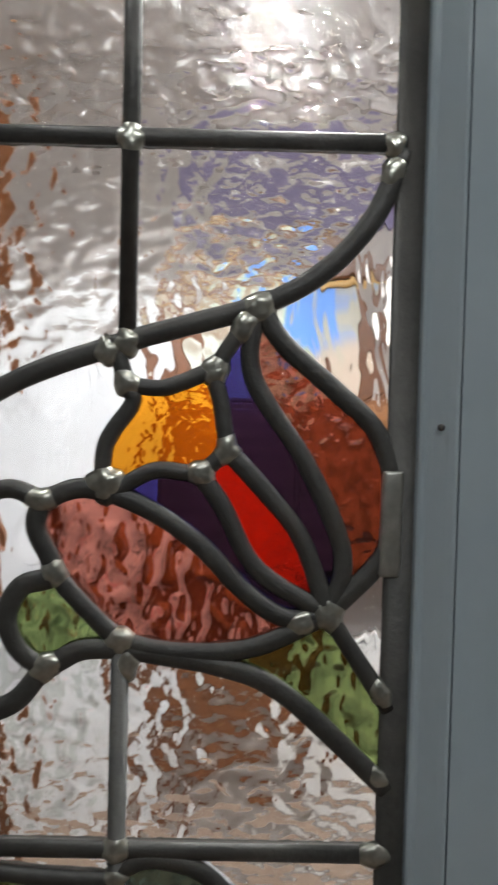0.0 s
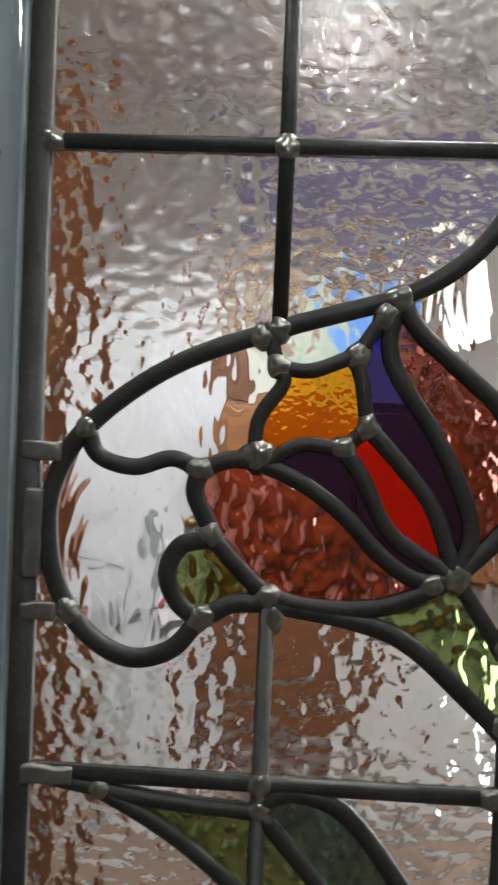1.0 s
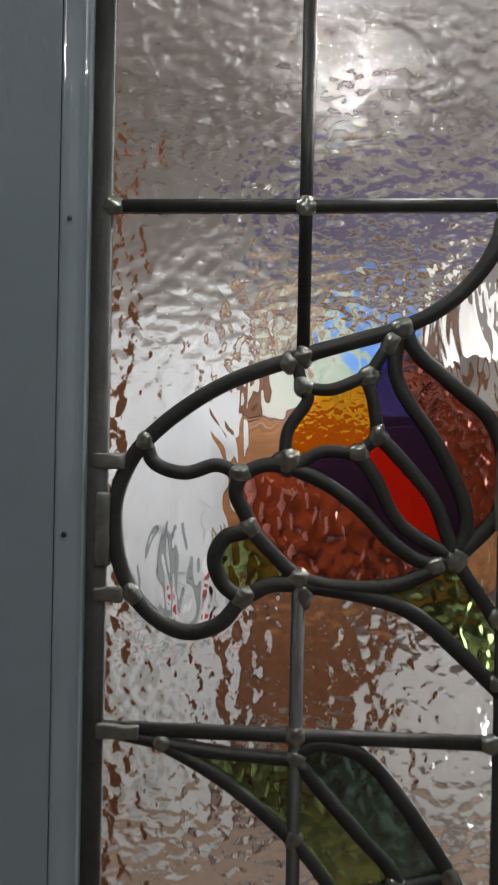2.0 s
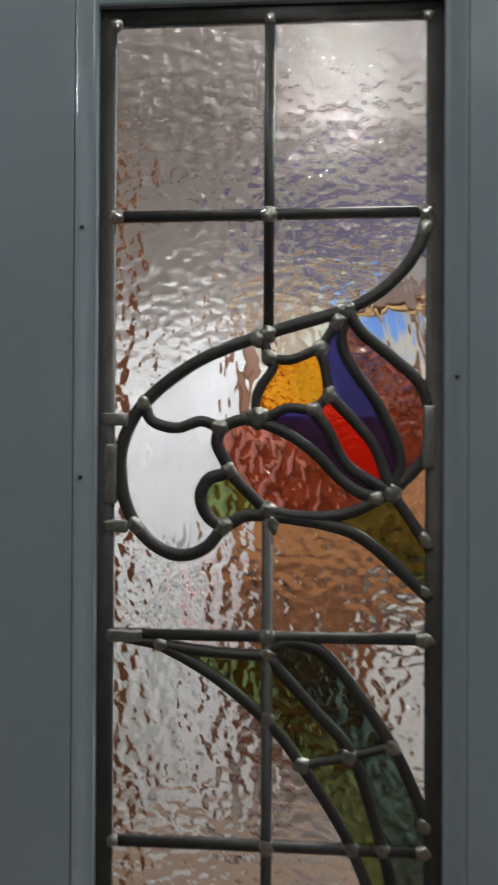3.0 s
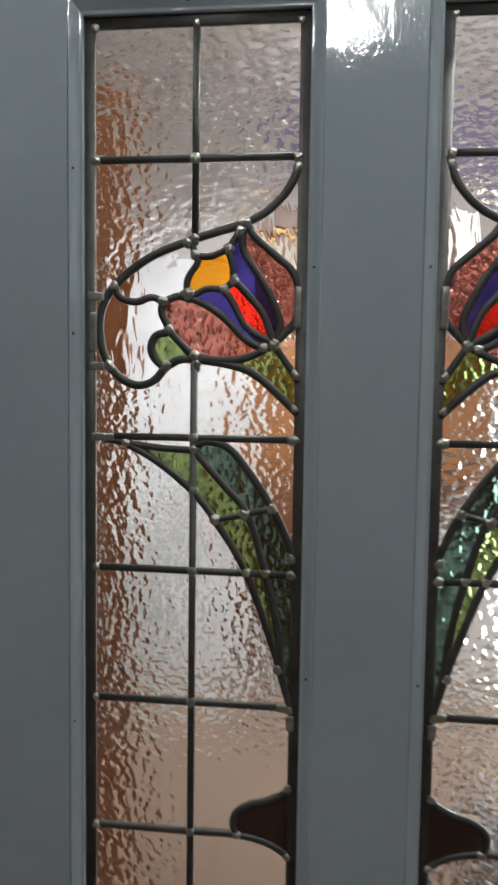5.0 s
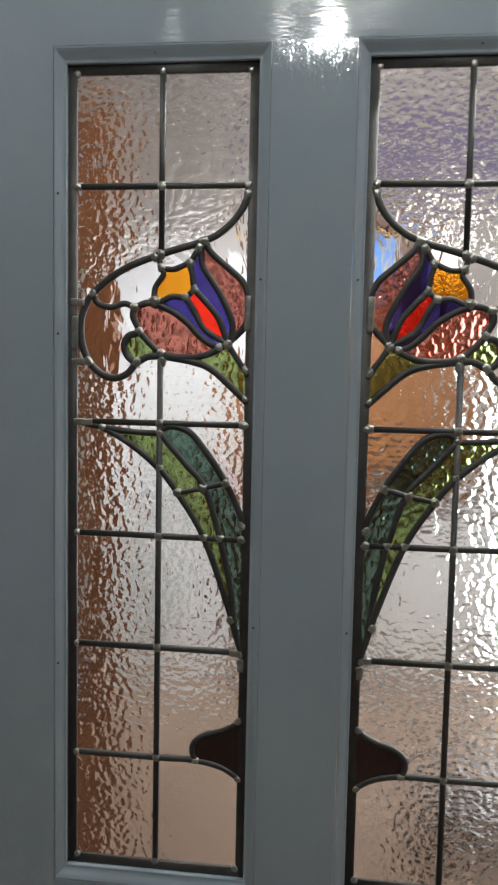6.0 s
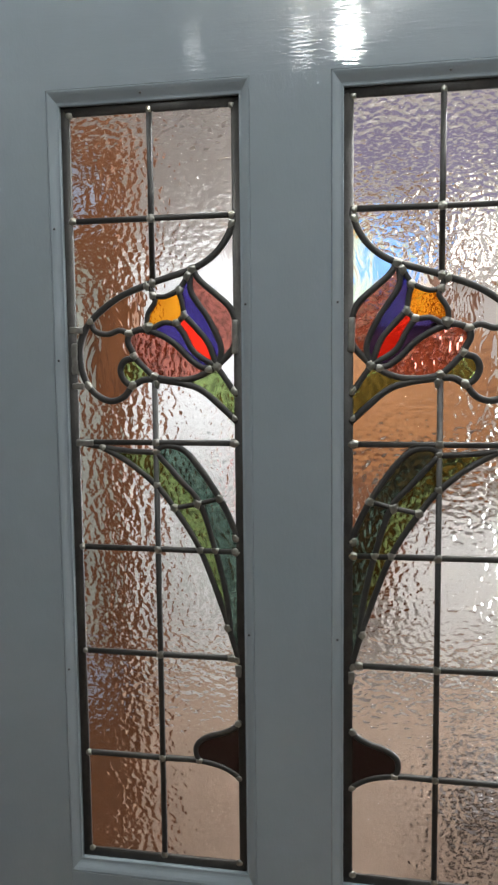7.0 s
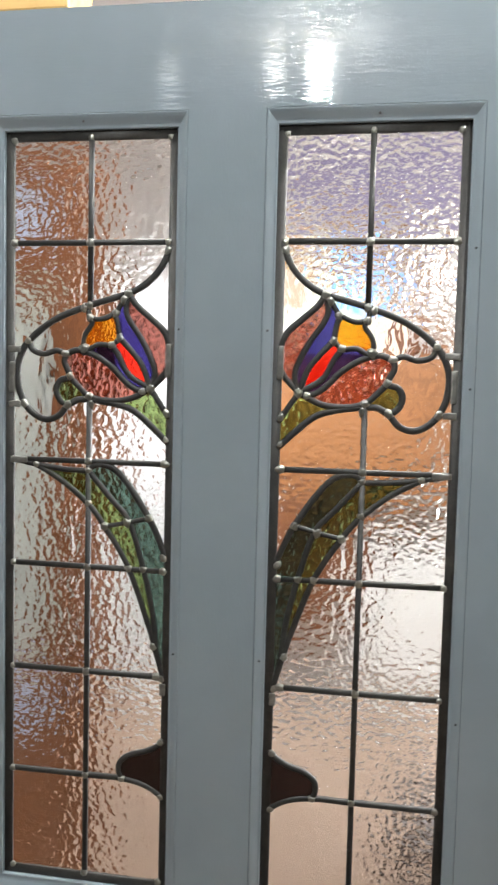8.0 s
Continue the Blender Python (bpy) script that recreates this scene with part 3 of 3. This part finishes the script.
def glass_regions():
    """The pieces between the cames, as lists of triangles in the plane."""
    from mathutils.geometry import delaunay_2d_cdt
    verts, edges = [], []
    for line in [c for _, c in CAMES] + FRAME_LINES:
        first = len(verts)
        verts += [Vector((max(-EDGE, min(EDGE, p[0])), p[1])) for p in line]
        edges += [(first + k, first + k + 1) for k in range(len(line) - 1)]
    pts, es, faces, _, origin, _ = delaunay_2d_cdt(verts, edges, [], 0, 0.05)
    walls = {tuple(sorted(e)) for e, o in zip(es, origin) if o}
    beside = {}
    for f, tri in enumerate(faces):
        for k in range(3):
            beside.setdefault(tuple(sorted((tri[k], tri[(k + 1) % 3]))), []).append(f)
    seen, regions = set(), []
    for f in range(len(faces)):
        if f in seen:
            continue
        seen.add(f)
        group, todo = [], [f]
        while todo:
            g = todo.pop()
            group.append(faces[g])
            for k in range(3):
                e = tuple(sorted((faces[g][k], faces[g][(k + 1) % 3])))
                if e not in walls:
                    for h in beside[e]:
                        if h not in seen:
                            seen.add(h)
                            todo.append(h)
        regions.append(group)
    return pts, regions


def cross(a, b, p):
    return (b[0] - a[0]) * (p[1] - a[1]) - (b[1] - a[1]) * (p[0] - a[0])


def kind_of(pts, tris):
    for name, u, w in SEEDS:
        for tri in tris:
            s = [cross(pts[tri[k]], pts[tri[(k + 1) % 3]], (u, w)) for k in range(3)]
            if min(s) >= 0 or max(s) <= 0:
                return name
    return "clear"


def pane_mesh(pts, tris, side, y0, y1):
    """A flat pane with thickness: its front in the first material, the rest in the second."""
    bm = bmesh.new()
    used = sorted({k for tri in tris for k in tri})
    front = {k: bm.verts.new((side * pts[k][0] / 1000, y0, pts[k][1] / 1000)) for k in used}
    back = {k: bm.verts.new((side * pts[k][0] / 1000, y1, pts[k][1] / 1000)) for k in used}
    count = {}
    for a, b, c in tris:
        bm.faces.new((front[a], front[b], front[c])).material_index = 0
        bm.faces.new((back[c], back[b], back[a])).material_index = 1
        for e in ((a, b), (b, c), (c, a)):
            count[e] = count.get(e, 0) + 1
    for a, b in count:
        if (b, a) not in count:
            bm.faces.new((front[b], front[a], back[a], back[b])).material_index = 1
    return bm


ARC = [(math.cos(radians(a)), math.sin(radians(a))) for a in (180, 155, 128, 100, 80, 52, 25, 0)]


def came_mesh(line, width, side, rise=0.0037, flat=0.0035):
    """A rounded strip of lead swept along a line in the plane of the panel."""
    bm = bmesh.new()
    rings = []
    half = width * 0.92 / 2000
    for k, p in enumerate(line):
        way = (line[min(k + 1, len(line) - 1)] - line[max(k - 1, 0)]).normalized()
        across = Vector((-way.y, way.x))
        wob = 1 + 0.07 * noise.noise(Vector((p[0] * 0.05, p[1] * 0.05, width)))
        ring = []
        for c, s in ARC:
            q = p / 1000 + across * (c * half * wob)
            ring.append(bm.verts.new((side * q[0], -0.0012 - s * (rise - 0.0012) * wob, q[1])))
        for c in (1, -1):
            q = p / 1000 + across * (c * half * 0.95)
            ring.append(bm.verts.new((side * q[0], flat, q[1])))
        rings.append(ring)
    n = len(rings[0])
    for a, b in zip(rings, rings[1:]):
        for k in range(n):
            bm.faces.new((a[k], a[(k + 1) % n], b[(k + 1) % n], b[k])).smooth = k < len(ARC) - 1
    bm.faces.new(rings[0])
    bm.faces.new(rings[-1])
    return bm


def joint_ways(u, w):
    """The directions in which leads leave a joint."""
    here, ways = Vector((u, w)), []
    for _, line in CAMES:
        k = min(range(len(line)), key=lambda n: (line[n] - here).length)
        if len(line) == 2:
            a, b = line
            f = max(0.0, min(1.0, (here - a).dot(b - a) / (b - a).length_squared))
            foot, ends = a + (b - a) * f, (a, b)
        else:
            foot, ends = line[k], (line[max(k - 2, 0)], line[min(k + 2, len(line) - 1)])
        if (foot - here).length < 5.5:
            ways += [(e - foot).normalized() for e in ends if (e - foot).length > 4]
    return ways


def solder_mesh(u, w, side, rng):
    """A flat puddle of solder that runs a little way along each lead of a joint."""
    ways = joint_ways(u, w)
    bm = bmesh.new()
    size, reach, top = rng.uniform(4.8, 6.4), rng.uniform(1.6, 3.8), rng.uniform(0.0041, 0.0047)
    turns, rings = 28, 5
    grid = []
    centre = bm.verts.new((0, -top, 0))
    for r in range(1, rings + 1):
        ring = []
        for k in range(turns):
            a = 2 * math.pi * k / turns
            way = Vector((math.cos(a), math.sin(a)))
            pull = max([max(0.0, way.dot(v)) ** 4 for v in ways], default=0.0)
            edge = size + reach * pull + 1.3 * noise.noise(Vector((math.cos(a) * 1.3 + u, math.sin(a) * 1.3, w)))
            f = r / rings
            lump = 0.0005 * noise.noise(Vector((way.x * f * 1.7 + w, way.y * f * 1.7, u)))
            ring.append(bm.verts.new((side * way.x * edge * f / 1000, -(top - (top - 0.0014) * f ** 3.4) + lump, way.y * edge * f / 1000)))
        grid.append(ring)
    for k in range(turns):
        bm.faces.new((centre, grid[0][k], grid[0][(k + 1) % turns])).smooth = True
        for a, b in zip(grid, grid[1:]):
            bm.faces.new((a[k], b[k], b[(k + 1) % turns], a[(k + 1) % turns])).smooth = True
    bm.faces.new(grid[-1])
    return bm


def run_mesh(half, upright):
    """A long flat run of solder along a lead."""
    bm = box((-half / 1000, -0.0022, -0.0046), (half / 1000, 0.0022, 0.0046), 0.0017, 3)
    bmesh.ops.subdivide_edges(bm, edges=[e for e in bm.edges if e.calc_length() > 0.006], cuts=5)
    for v in bm.verts:
        v.co += Vector((0, 0.5, 0.8)) * (0.0016 * noise.noise(v.co * 160 + Vector((half, 0, 0))))
        if upright:
            v.co.x, v.co.z = v.co.z, v.co.x
    for f in bm.faces:
        f.smooth = True
    return bm



PTS, REGIONS = glass_regions()


def leaded_light(cx, side, label):
    panel = thing("leaded_light", (cx, 0, 1.86), label, "stained glass", "pair of leaded lights")
    for tris in REGIONS:
        area = sum(abs(cross(PTS[a], PTS[b], PTS[c])) / 2 for a, b, c in tris)
        if area < 12:
            continue
        mat, words = GLASSES[kind_of(PTS, tris)]
        ob = part("pane", pane_mesh(PTS, tris, side, -0.0016, 0.0016), [mat, CLEAR_REAR if mat == CLEAR else BACKING], panel, words)
        ob.visible_shadow = False
    for width, line in CAMES:
        part("lead_came", came_mesh(line, width, side), LEAD, panel)
    middle = Vector((0, BASE / 2))
    for line in FRAME_LINES:
        a, b = line
        way = (b - a).normalized() * 9.0
        mid = (a + b) / 2
        out = (mid - middle).normalized() * 3.6
        a, b = a + out, b + out
        part("edge_lead", came_mesh([a - way, (a + b) / 2, b + way], 17.6, side, 0.0034), EDGE_LEAD, panel, "wide flat edge lead")
    rng = random.Random(3)
    for u, w in JOINTS:
        ob = part("solder", solder_mesh(u, w, side, rng), SOLDER, panel)
        ob.location = (side * u / 1000, 0, w / 1000)
    for u, w, half, upright in RUNS:
        ob = part("solder", run_mesh(half, upright), SOLDER_DULL, panel, "dull grey run of solder")
        ob.location = (side * u / 1000, -0.0026, w / 1000)
    return panel


leaded_light(-CX, 1, "stained glass tulip panel in dark lead came")
leaded_light(CX, -1, "mirrored stained glass tulip panel in dark lead came")
